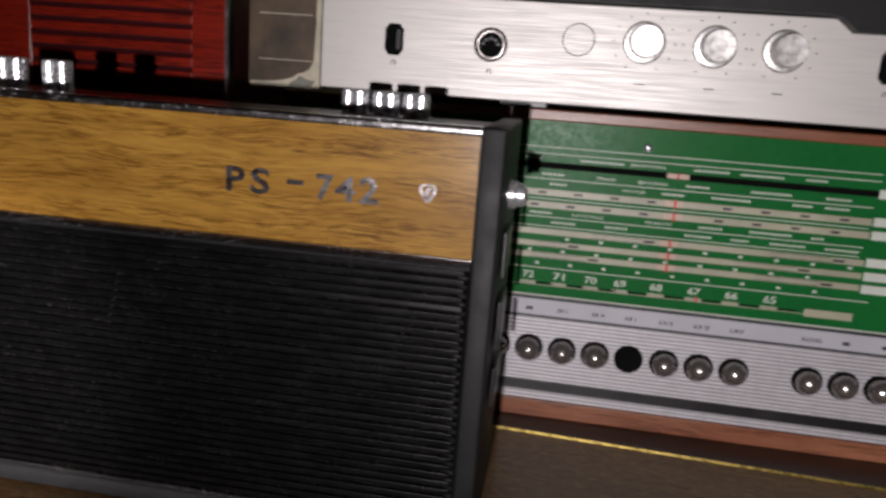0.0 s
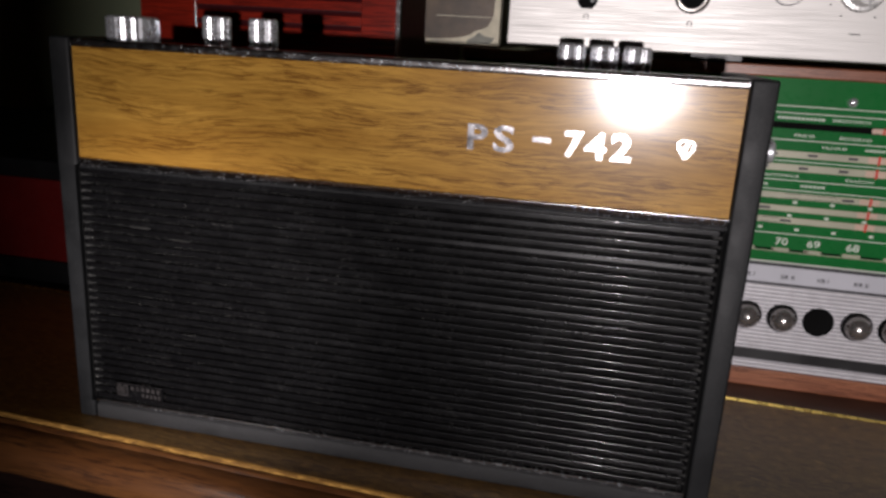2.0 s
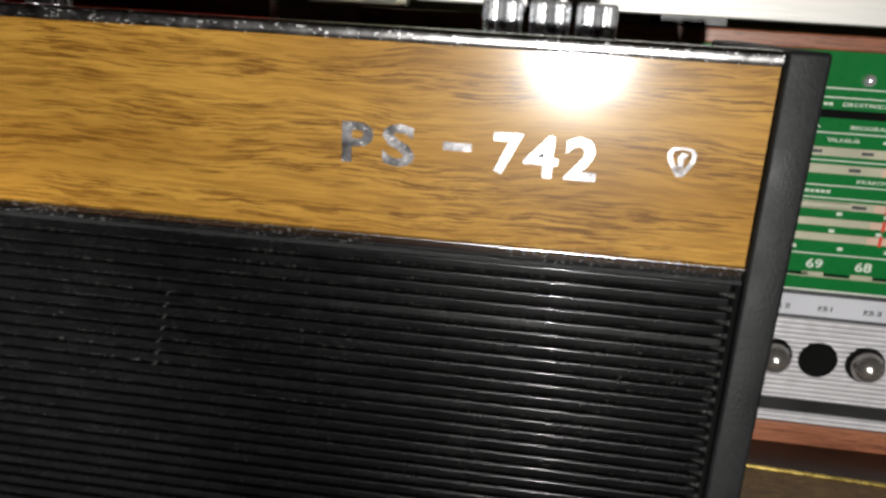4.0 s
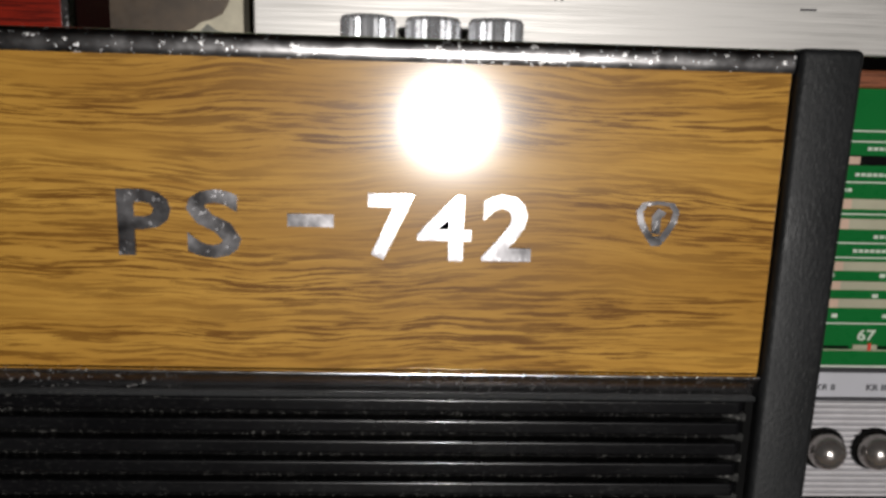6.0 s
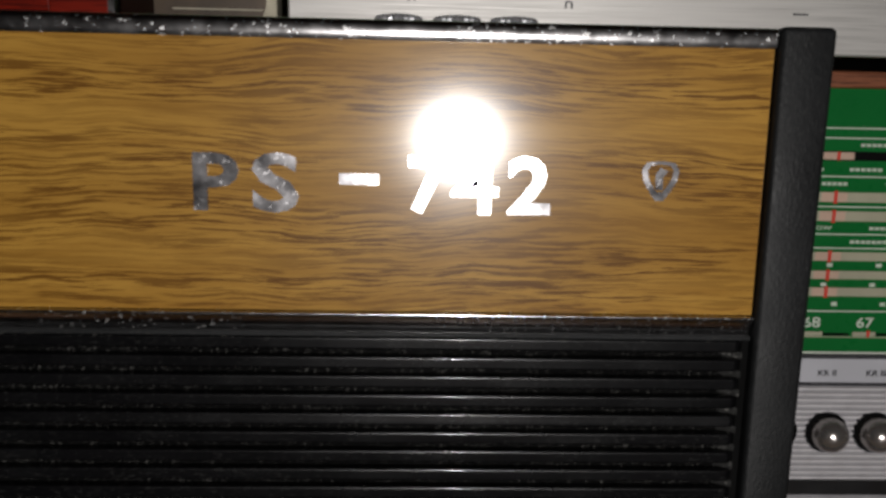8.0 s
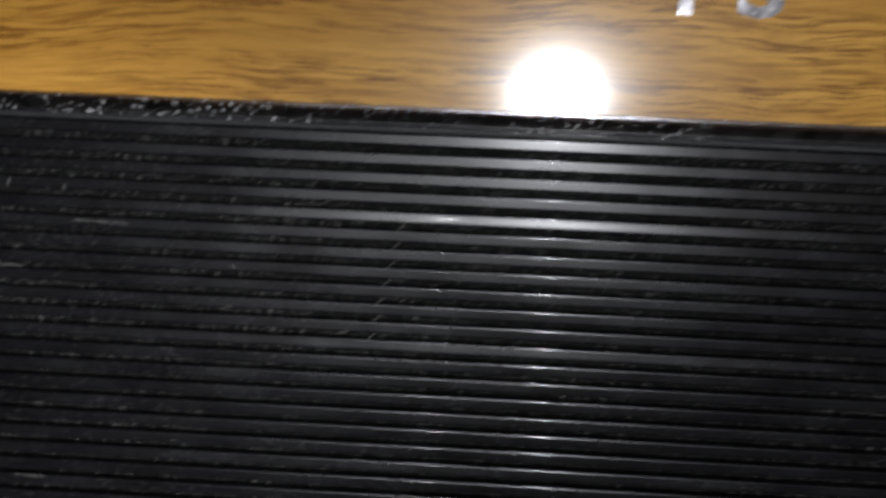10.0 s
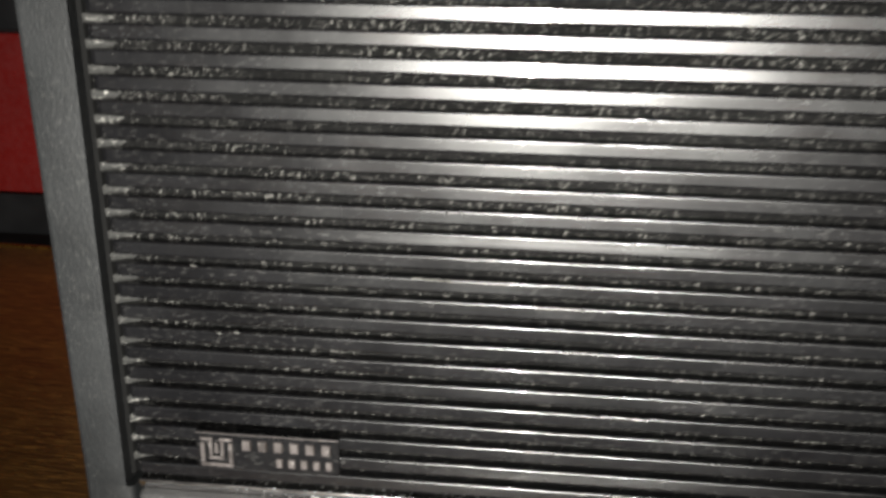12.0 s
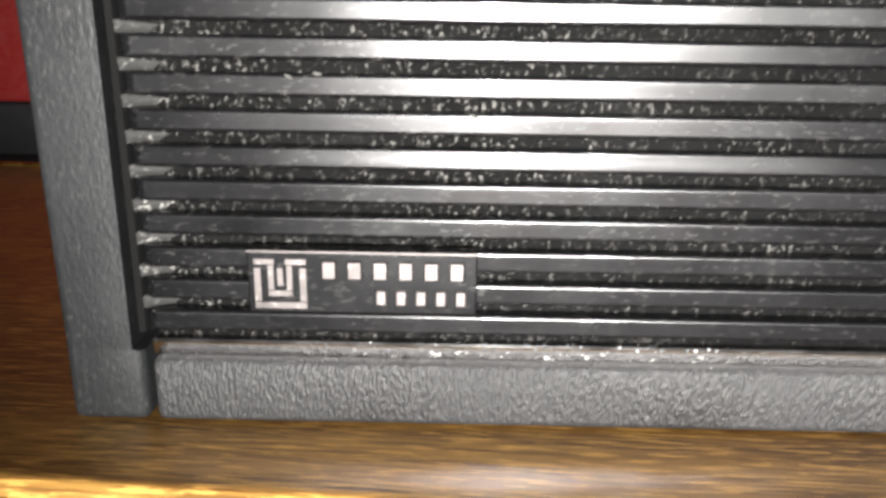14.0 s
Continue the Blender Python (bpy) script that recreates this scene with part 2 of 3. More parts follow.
def lathe(profile, at, axis="y", seg=32, flutes=0, depth=0.0, bm=None):
    """A turned body: profile of (radius, distance along the axis)."""
    bm = bm or bmesh.new()
    rings = []
    for r, h in profile:
        ring = []
        for i in range(seg):
            a = 2 * math.pi * i / seg
            rr = r - (depth if flutes and (i % flutes) == 0 else 0)
            c, s = rr * math.cos(a), rr * math.sin(a)
            p = {"y": (c, h, s), "z": (c, s, h), "x": (h, c, s)}[axis]
            ring.append(bm.verts.new(Vector(at) + Vector(p)))
        rings.append(ring)
    for lo, hi in zip(rings, rings[1:]):
        for i in range(seg):
            bm.faces.new((lo[i], lo[(i + 1) % seg], hi[(i + 1) % seg], hi[i]))
    bm.faces.new(rings[0])
    bm.faces.new(rings[-1])
    return bm


def glyphs(text, x0, x1, z0, z1, y, depth, bold=0.0):
    """Built-in lettering, fitted to a rectangle on a plane that faces the viewer."""
    c = bpy.data.curves.new("lettering", "FONT")
    c.body, c.size, c.extrude, c.offset, c.resolution_u = text, 1.0, 0.05, bold, 3
    ob = bpy.data.objects.new("lettering", c)
    scene.collection.objects.link(ob)
    dg = bpy.context.evaluated_depsgraph_get()
    me = bpy.data.meshes.new_from_object(ob.evaluated_get(dg))
    bm = bmesh.new()
    bm.from_mesh(me)
    bpy.data.objects.remove(ob)
    bpy.data.curves.remove(c)
    bpy.data.meshes.remove(me)
    xs, ys = [v.co.x for v in bm.verts], [v.co.y for v in bm.verts]
    ax, ay = (x1 - x0) / (max(xs) - min(xs)), (z1 - z0) / (max(ys) - min(ys))
    mx, my = min(xs), min(ys)
    for v in bm.verts:
        v.co = Vector((x0 + (v.co.x - mx) * ax, y - depth * (v.co.z + 0.05) * 10, z0 + (v.co.y - my) * ay))
    return bm


# ---- the room ----
alone("floor", box(-1.3, 1.6, -2.6, 0.55, -0.80, -0.75), FLOOR, (0, -0.5, -0.75), "brown wooden floor boards in a dark room", "floor", "structure")
alone("wall_north", box(-1.3, 1.6, 0.47, 0.55, -0.75, 1.7), WALL_GREEN, (0, 0.5, -0.75), "plain pale green painted wall behind the shelf", "wall", "structure")
# Unseen walls and ceiling are added; their brown tints the chrome's reflections.
alone("wall_south", box(-1.3, 1.6, -2.68, -2.6, -0.75, 1.7), WALL_BROWN, (0, -2.64, -0.75), "plain brown wall of the dark room", "wall", "structure")
alone("wall_west", box(-1.38, -1.3, -2.68, 0.55, -0.75, 1.7), WALL_BROWN, (-1.34, -0.5, -0.75), "plain brown wall of the dark room", "wall", "structure")
alone("wall_east", box(1.6, 1.68, -2.68, 0.55, -0.75, 1.7), WALL_BROWN, (1.64, -0.5, -0.75), "plain brown wall of the dark room", "wall", "structure")
alone("ceiling", box(-1.38, 1.68, -2.68, 0.55, 1.7, 1.76), WALL_BROWN, (0, -0.5, 1.7), "plain dim ceiling of the dark room", "ceiling", "structure")

# ---- the sideboard that carries everything ----
sideboard = thing("sideboard", (0, 0, 0), "varnished brown wooden sideboard with moulded edge and brass inlay", "sideboard", "", -3.1)
edge = [(0.1402, 0.0), (-0.0125, 0.0), (-0.0135, 0.0001), (-0.0140, -0.0001), (-0.0145, -0.0007), (-0.0145, -0.0240), (0.1402, -0.0240)]
part("top_board", prism(edge, "x", -0.75, 1.0), TABLE_WOOD, sideboard, "glossy brown veneer board", True)
nose = [(-0.0101, -0.0020), (-0.0112, -0.0016), (-0.0124, -0.0020), (-0.0132, -0.0030)]
nose += [(-0.0140 - 0.0130 * math.sin(a), -0.0155 + 0.0125 * math.cos(a)) for a in [math.pi / 2 * i / 8 for i in range(9)]]
nose += [(-0.0262, -0.0200), (-0.0200, -0.0240), (-0.0101, -0.0240)]
nose = [(y - 0.0045, z) for y, z in nose]
part("edge_moulding", prism(nose, "x", -0.75, 1.0), MOULDING, sideboard, "rounded reddish-brown edge moulding", True)
part("inlay", box(-0.75, 1.0, 0.1402, 0.1422, -0.02, 0.0010, 0.0006), BRASS, sideboard, "thin brass inlay strip")
part("rear_board", box(-0.75, 1.0, 0.1424, 0.44, -0.024, 0.0), DARK_BOARD, sideboard, "dark polished rear board")
part("carcass", box(-0.72, 0.97, 0.0, 0.44, -0.75, -0.0242), DARK_BOARD, sideboard)

# ---- the portable radio ----
ZW, ZT = 0.129, 0.1774
radio = thing("portable_radio", (0.14, 0.04, 0.0), "black portable radio with wood-grain panel and ribbed grille", "radio")
part("body", box(0.0002, 0.2798, 0.0034, 0.082, 0.0006, 0.1772), BLACK, radio, "black plastic case")
for inner, out in ((0.0, -1), (0.2800, 1)):
    bm = box(min(inner, inner + out * 0.0104), max(inner, inner + out * 0.0104), -0.0016, 0.084, 0.0, 0.1812)
    bmesh.ops.bisect_plane(bm, geom=list(bm.verts) + list(bm.edges) + list(bm.faces), plane_co=(0, 0, 0.045), plane_no=(0, 0, 1))
    if out < 0:
        for z in (0.0086, 0.0089, ZW - 0.0036, ZW - 0.0033):
            bmesh.ops.bisect_plane(bm, geom=list(bm.verts) + list(bm.edges) + list(bm.faces), plane_co=(0, 0, z), plane_no=(0, 0, 1))
        for v in bm.verts:
            if v.co.x > -0.001 and 0.0088 < v.co.z < ZW - 0.0035:
                v.co.x -= 0.0012
    for v in bm.verts:
        if abs(v.co.x - inner) > 0.005:
            v.co.x -= out * (0.0016 if v.co.z < 0.01 else 0.0013 if v.co.z < 0.1 else 0.0005)
    sharp = [e for e in bm.edges if len(e.link_faces) == 2 and e.calc_face_angle() > 0.6 and not (out < 0 and all(v.co.x > -0.0015 for v in e.verts) and all(0.005 < v.co.z < ZW for v in e.verts))]
    bmesh.ops.bevel(bm, geom=sharp, offset=0.0011, segments=3, affect="EDGES", profile=0.5, clamp_overlap=True)
    part("end_cap", bm, CAP, radio, "dark grey plastic end cap", "edges")
part("fascia", box(0.0004, 0.2796, 0.0002, 0.0032, ZW, ZT + 0.0002), LAMINATE, radio, "golden brown wood-grain laminate panel")
crown = [(0.0050, ZT), (-0.0002, ZT), (-0.0004, ZT + 0.0006), (-0.00046, ZT + 0.0012), (-0.00044, ZT + 0.0018)]
crown += [(0.0010 - 0.0014 * math.cos(a), ZT + 0.0022 + 0.0014 * math.sin(a)) for a in [math.pi / 2 * i / 8 for i in range(1, 9)]]
part("top_trim", prism(crown + [(0.0050, ZT + 0.0036)], "x", 0.0003, 0.2797), CHROME, radio, "pitted chrome strip", True)
strip = [(0.0030, ZW - 0.0002), (-0.0006, ZW - 0.0002)]
strip += [(-0.0006 - 0.0003 * math.sin(a), ZW - 0.0002 - 0.0003 * (1 - math.cos(a))) for a in [math.pi * i / 6 for i in range(1, 6)]]
strip += [(-0.0006, ZW - 0.0009), (0.0002, ZW - 0.0026), (0.0007, ZW - 0.0038), (0.0030, ZW - 0.0038)]
part("middle_trim", prism(strip, "x", 0.0003, 0.2797), CHROME, radio, "pitted chrome strip", True)
part("lip", box(0.0003, 0.2797, -0.0004, 0.0030, ZW - 0.0049, ZW - 0.0039, 0.0003), CAP, radio)
part("bottom_trim", prism([(0.003, 0.0099), (-0.0007, 0.0099), (-0.0009, 0.0096), (-0.0003, 0.0080), (0.003, 0.0080)], "x", 0.0009, 0.2791), CHROME, radio, "thin chrome strip")
part("base_bar", box(0.0009, 0.2791, -0.0018, 0.0032, 0.0002, 0.0079, 0.0009, 3), LEATHERETTE, radio, "leather-grained dark grey bar", "edges")
part("top_plate", box(0.0003, 0.2797, 0.0052, 0.082, 0.1773, 0.1787, 0.0004), BLACK, radio)

grille = part("grille", box(-0.0010, 0.2796, 0.0020, 0.0031, 0.0099, ZW - 0.0049), GROOVE, radio, "dusty black ribbed loudspeaker grille")
for x0, x1, s in ((-0.0011, -0.0001, 1), (0.2782, 0.2798, -1)):
    xa, xb = (x0, x1) if s == 1 else (x1, x0)
    bm = bmesh.new()
    q = [(xa, 0.0006), (xb - 0.0004 * s, 0.0010), (xb, 0.0022), (xa, 0.0022)]
    lo = [bm.verts.new((x, y, 0.0100)) for x, y in q]
    hi = [bm.verts.new((x, y, ZW - 0.0050)) for x, y in q]
    for i in range(4):
        bm.faces.new((lo[i], lo[(i + 1) % 4], hi[(i + 1) % 4], hi[i]))
    bm.faces.new(lo)
    bm.faces.new(hi)
    part("side_bevel", bm, HOLE, grille)


def rib_mesh(tilt):
    """One rib: flat moulded band with rounded edges and sloping ends, hanging from its upper edge at z = 0."""
    r, h = 0.00042, 0.0024
    prof = [(0.0020, 0.0)]
    prof += [(r - r * math.sin(a), -(r - r * math.cos(a))) for a in [math.pi / 2 * i / 6 for i in range(7)]]
    prof += [(0.0, -r - 0.00003), (0.00001 + tilt * 0.5, -h * 0.5), (0.00002 + tilt, -h + r + 0.00003)]
    prof += [(0.00002 + tilt, -h + r)]
    prof += [(r - r * math.cos(a) + 0.00002 + tilt, -h + r - r * math.sin(a)) for a in [math.pi / 2 * i / 4 for i in range(1, 5)]]
    prof += [(0.0020, -h)]
    bm = bmesh.new()
    rows = []
    for x, s in ((-0.0004, 0.15), (0.0005, 0.8), (0.0011, 1.0), (0.0014, 1.0), (0.2770, 1.0), (0.2773, 1.0), (0.2779, 0.8), (0.2788, 0.15)):
        rows.append([bm.verts.new((x - 0.14, 0.0020 + (y - 0.0020) * s - 0.04, z)) for y, z in prof])
    k = len(prof)
    for a, b in zip(rows, rows[1:]):
        for i in range(k):
            bm.faces.new((a[i], a[(i + 1) % k], b[(i + 1) % k], b[i]))
    bm.faces.new(rows[0])
    bm.faces.new(rows[-1])
    bmesh.ops.recalc_face_normals(bm, faces=bm.faces)
    me = bpy.data.meshes.new("rib")
    bm.to_mesh(me)
    bm.free()
    me.materials.append(RIB)
    for f in me.polygons:
        f.use_smooth = True
    me.set_sharp_from_angle(angle=radians(40))
    return me


plain_rib, leaning_rib = rib_mesh(0.0), rib_mesh(-0.00011)
for k in range(31):
    ob = new("rib", leaning_rib if k % 7 == 4 else plain_rib)
    ob.parent = grille
    ob.location = (0, 0, ZW - 0.0050 - 0.0037 * k)

# dusty ramps that close the grooves at both ends
def ramp_mesh(s):
    bm = bmesh.new()
    rows = []
    for u in (0.0, 0.15, 0.35, 0.6, 1.0):
        x, y = (-0.0002 if s > 0 else 0.0014) + 0.0050 * u, 0.0021 - 0.0018 * (1 - u) ** 2
        half = 0.00065 * (1 - 0.55 * u)
        mid = -0.00305 - 0.0002 * u
        rows.append([bm.verts.new((s * (x - 0.14), b - 0.04, mid + c * half)) for b, c in ((y, 1), (y + 0.0001, 0.3), (y + 0.0002, -1), (0.0024, -1), (0.0024, 1))])
    for a, b in zip(rows, rows[1:]):
        for i in range(5):
            bm.faces.new((a[i], a[(i + 1) % 5], b[(i + 1) % 5], b[i]))
    bm.faces.new(rows[0])
    bm.faces.new(rows[-1])
    bmesh.ops.recalc_face_normals(bm, faces=bm.faces)
    me = bpy.data.meshes.new("groove_end")
    bm.to_mesh(me)
    bm.free()
    me.materials.append(DUSTY)
    for f in me.polygons:
        f.use_smooth = True
    return me


for me in (ramp_mesh(1), ramp_mesh(-1)):
    for k in range(30):
        ob = new("groove_end", me)
        ob.parent = grille
        ob.location = (0, 0, ZW - 0.0050 - 0.0037 * k)

# lint caught on the rib ends and in the grooves
rng = random.Random(7)
flakes, flake_faces = [], []


def flake(x, y, z, w, h, a):
    """A flat six-cornered speck, turned by a in the plane of the front."""
    base, c, d = len(flakes), math.cos(a), math.sin(a)
    for u, v, e in ((1, 0, 0), (0.3, 1, 0), (-0.8, 0.6, 0), (-1, -0.3, 0), (0.1, -1, 0), (0, 0, -0.00004)):
        flakes.append((x + c * u * w + d * v * h - 0.14, y + e - 0.04, z - d * u * w + c * v * h))
    flake_faces.extend((base + i, base + (i + 1) % 5, base + 5) for i in range(5))


for i in range(2600):
    k = rng.randrange(31)
    end = rng.random()
    if end < 0.10:
        x = 0.0006 + abs(rng.gauss(0, 0.0018))
    elif end < 0.12:
        x = 0.2775 - abs(rng.gauss(0, 0.0022))
    else:
        x = 0.004 + rng.random() ** 1.5 * 0.27
    groove = rng.random() < 0.86
    z = ZW - 0.0050 - 0.0037 * k - (0.0024 + rng.random() * 0.0013 if groove else rng.random() * 0.0024)
    if z < 0.0102 or noise.noise((x * 160, k * 0.9, 3.0)) < rng.random() * 0.7 - 0.45:
        continue
    big = rng.random() ** 4
    flake(x, 0.0018 - rng.random() * 0.0012 if groove else -0.0001, z, 0.00003 + big * 0.00013, 0.00002 + big * 0.00005, rng.gauss(0, 0.5))
# longer threads and scuffs, each a row of specks: middle, length, height, slope
for x, z, w, h, a in ((0.0956, 0.0968, 0.0009, 0.00018, 0.6), (0.0947, 0.0887, 0.0007, 0.00018, 0.3), (0.0700, 0.1045, 0.0110, 0.00016, 0.03), (0.0520, 0.0498, 0.0060, 0.0002, 0.05), (0.0829, 0.0594, 0.0008, 0.00015, 0.3), (0.0521, 0.1116, 0.0016, 0.0002, -1.3), (0.0630, 0.1110, 0.0010, 0.0002, -1.2), (0.0488, 0.0950, 0.0100, 0.00018, 0.02), (0.0300, 0.0990, 0.0080, 0.0002, 0.02), (0.1175, 0.0846, 0.0022, 0.00015, -0.2), (0.0267, 0.0623, 0.0006, 0.00018, 0.3), (0.0200, 0.0389, 0.0004, 0.00018, 0.3), (0.0358, 0.0350, 0.0005, 0.0002, 0.3), (0.0171, 0.0387, 0.0005, 0.00018, 0.3), (0.0137, 0.0502, 0.0006, 0.00018, 0.3)):
    for q in range(max(2, round(w / 0.0004))):
        dx = (q + rng.random() * 0.8) * 0.0004 - w / 2
        flake(x + dx * math.cos(a), -0.0002, z - dx * math.sin(a) + rng.gauss(0, 0.00006), 0.0003 + rng.random() * 0.0002, h * (0.4 + rng.random() * 0.6), a)
# a slanting scratch that crosses several ribs
for k in range(7):
    z = 0.1067 - 0.0037 * k
    x = 0.1290 - 0.0009 * k + rng.gauss(0, 0.0002)
    for q in range(3):
        flake(x - 0.0005 * q, -0.0002, z - 0.0005 * q, 0.0005, 0.00013, -0.7)
# dust lying on the chrome strips and the lip
for i in range(520):
    low = i % 2 == 0
    x = 0.03 + rng.random() * 0.10 if low else 0.10 + rng.random() * 0.175
    z = 0.0083 + rng.random() * 0.0016 if low else ZW - 0.0040 - rng.random() * 0.0012
    big = rng.random() ** 3
    flake(x, -0.0010 if low else -0.0006, z, 0.00006 + big * 0.0005, 0.00003 + big * 0.00006, rng.gauss(0, 0.2))
me = bpy.data.meshes.new("lint")
me.from_pydata(flakes, [], flake_faces)
me.materials.append(LINT)
lint = tagged(new("lint", me), "pale dust and lint specks", kind="stuff")
lint.parent = grille

# model lettering, each character a raised foil shape
for ch, x0, x1, z0, z1 in (("P", 0.1770, 0.1851, 0.1472, 0.1575), ("S", 0.1874, 0.1957, 0.1470, 0.1577), ("-", 0.2028, 0.2099, 0.1522, 0.1542), ("7", 0.2152, 0.2224, 0.1472, 0.1576), ("4", 0.2229, 0.2313, 0.1472, 0.1576), ("2", 0.2330, 0.2408, 0.1473, 0.1578)):
    part("letter", glyphs(ch, x0, x1, z0, z1, 0.0003, 0.0006, {"-": 0.0, "4": 0.018}.get(ch, 0.028)), FOIL, radio, "silver foil character")


def shield(cx, cz, s):
    return [(cx + s * x, cz + s * z) for x, z in ((-0.95, 0.55), (-0.7, 0.92), (0.0, 1.0), (0.7, 0.92), (0.95, 0.55), (0.85, 0.0), (0.5, -0.6), (0.2, -1.0), (-0.2, -1.0), (-0.5, -0.6), (-0.85, 0.0))]


bm = bmesh.new()
outer, inner = shield(0.2606, 0.1538, 0.0036), shield(0.2606, 0.1543, 0.0025)
va = [bm.verts.new((x, -0.0002, z)) for x, z in outer]
vb = [bm.verts.new((x, -0.0002, z)) for x, z in inner]
vc = [bm.verts.new((x, 0.0003, z)) for x, z in outer]
vd = [bm.verts.new((x, 0.0003, z)) for x, z in inner]
for i in range(len(outer)):
    j = (i + 1) % len(outer)
    for q in ((va[i], va[j], vb[j], vb[i]), (va[i], va[j], vc[j], vc[i]), (vb[i], vb[j], vd[j], vd[i])):
        bm.faces.new(q)
prism([(0.2598, 0.1522), (0.2612, 0.1520), (0.2611, 0.1545), (0.2620, 0.1556), (0.2606, 0.1562), (0.2597, 0.1550)], "y", -0.0002, 0.0003, bm)
part("emblem", bm, FOIL, radio, "small worn silver shield emblem")

badge = part("badge", box(0.0120, 0.0368, -0.0010, 0.0012, 0.0134, 0.0206, 0.0002), RIB, radio, "black badge plate with silver marks")
for x0, x1, z0, z1 in ((0.0128, 0.0184, 0.0140, 0.0147), (0.0128, 0.0135, 0.0148, 0.0186), (0.0177, 0.0184, 0.0148, 0.0186), (0.0128, 0.0150, 0.0190, 0.0196), (0.0162, 0.0184, 0.0190, 0.0196), (0.0143, 0.0149, 0.0161, 0.0189), (0.0163, 0.0169, 0.0161, 0.0189), (0.0143, 0.0169, 0.0154, 0.0160), (0.0153, 0.0159, 0.0166, 0.0186)):
    part("emblem_line", box(x0, x1, -0.0013, -0.0009, z0, z1), DARK_FOIL, badge)
for i in range(6):
    x = 0.0200 + i * 0.00275
    part("bar", box(x, x + 0.0017, -0.0013, -0.0009, 0.0173, 0.0195, 0.0002, 1), DARK_FOIL, badge)
for i in range(5):
    x = 0.0258 + i * 0.00215
    part("bar", box(x, x + 0.0013, -0.0013, -0.0009, 0.0144, 0.0163, 0.0002, 1), DARK_FOIL, badge)


part("rim", box(0.0121, 0.0367, -0.0012, -0.0009, 0.0203, 0.0205), DARK_FOIL, badge)


def knob(x, y, r, h):
    prof = [(r * 1.04, 0.0), (r * 1.04, 0.0008), (r, 0.0010), (r, h - 0.0010), (r * 0.92, h - 0.0002), (r * 0.8, h), (r * 0.5, h - 0.0004)]
    k = part("knob", lathe(prof, (x, y, 0.1788), "z", 48, 2, 0.0004), KNOB, radio, "fluted bright chrome knob")
    part("collar", lathe([(r * 1.18, 0.0), (r * 1.18, 0.0006), (r * 1.05, 0.0008)], (x, y, 0.1786), "z", 32), CHROME, k)


for x, y, r, h in ((0.2113, 0.0655, 0.0064, 0.0112), (0.2262, 0.0655, 0.0064, 0.0112), (0.2408, 0.0655, 0.0064, 0.0112), (0.0653, 0.0530, 0.0068, 0.0146), (0.0411, 0.0530, 0.0068, 0.0146), (0.0163, 0.0220, 0.0115, 0.0125)):
    knob(x, y, r, h)
jack = part("socket", lathe([(0.0062, 0.0), (0.0062, 0.0024), (0.0050, 0.0034), (0.0050, 0.0062), (0.0040, 0.0072), (0.0026, 0.0072), (0.0024, 0.0020)], (0.2903, 0.030, 0.1522), "x", 32), KNOB, radio, "chrome aerial socket on the side", True)
for z0, z1 in ((0.118, 0.138), (0.086, 0.108), (0.060, 0.078)):
    part("side_plate", box(0.2903, 0.2922, 0.018, 0.044, z0, z1, 0.0006), BLACK, radio)

# ---- the table receiver with the green dial ----
YR = 0.1482
receiver = thing("table_receiver", (0.40, 0.27, 0.0), "wooden table radio with green glass dial and push buttons", "radio")
part("cabinet", box(0.145, 0.665, 0.1530, 0.40, 0.0, 0.1848, 0.0015), RAIL_WOOD, receiver, "reddish wooden cabinet")
part("top_rail", box(0.145, 0.665, YR - 0.0012, 0.1529, 0.1788, 0.1849, 0.0008), RAIL_WOOD, receiver)
part("bottom_rail", box(0.145, 0.665, YR - 0.0012, 0.1529, 0.0, 0.0110, 0.0010), RAIL_WOOD, receiver)
dial = part("dial", box(0.147, 0.663, YR, 0.1529, 0.0762, 0.1787), GREEN, receiver, "glossy green printed dial glass")
YD = YR - 0.0002


def printed(name, x0, x1, z0, z1, mat, owner, lift=0.0, label=""):
    return part(name, box(x0, x1, YD - 0.0003 - lift, YD + 0.0001, z0, z1), mat, owner, label)


for z, x1 in ((0.1641, 0.480), (0.1604, 0.480), (0.1460, 0.478), (0.1239, 0.477), (0.1185, 0.476), (0.0936, 0.485), (0.1345, 0.478)):
    printed("line", 0.150, x1, z - 0.00025, z + 0.00025, PRINT, dial)
printed("line", 0.147, 0.663, 0.0764, 0.0772, WHITE, dial)
for z0, z1 in ((0.1363, 0.1400), (0.1290, 0.1328), (0.1136, 0.1170), (0.1064, 0.1096), (0.0996, 0.1030)):
    printed("scale_band", 0.150, 0.4790, z0, z1, BEIGE, dial)
    printed("lit_mark", 0.3700, 0.3800, z0, z1, PINK, dial, 0.0001)
    printed("needle", 0.3748, 0.3761, z0 - 0.0006, z1 + 0.0006, NEEDLE, dial, 0.0003)
    for i in range(9):
        x = 0.292 + i * 0.0205 + (z0 * 7919 % 0.011)
        if abs(x - 0.375) > 0.009 and z0 > 0.12:
            printed("mark", x, x + 0.0048, z0 + 0.0012, z1 - 0.0012, INK, dial, 0.0001)
printed("tuning_slot", 0.150, 0.480, 0.1520, 0.1555, HOLE, dial, 0.0, "dark tuning slot")
printed("lit_mark", 0.3690, 0.3810, 0.1524, 0.1551, PINK, dial, 0.0001)
printed("needle", 0.3744, 0.3756, 0.1522, 0.1553, NEEDLE, dial, 0.0003)
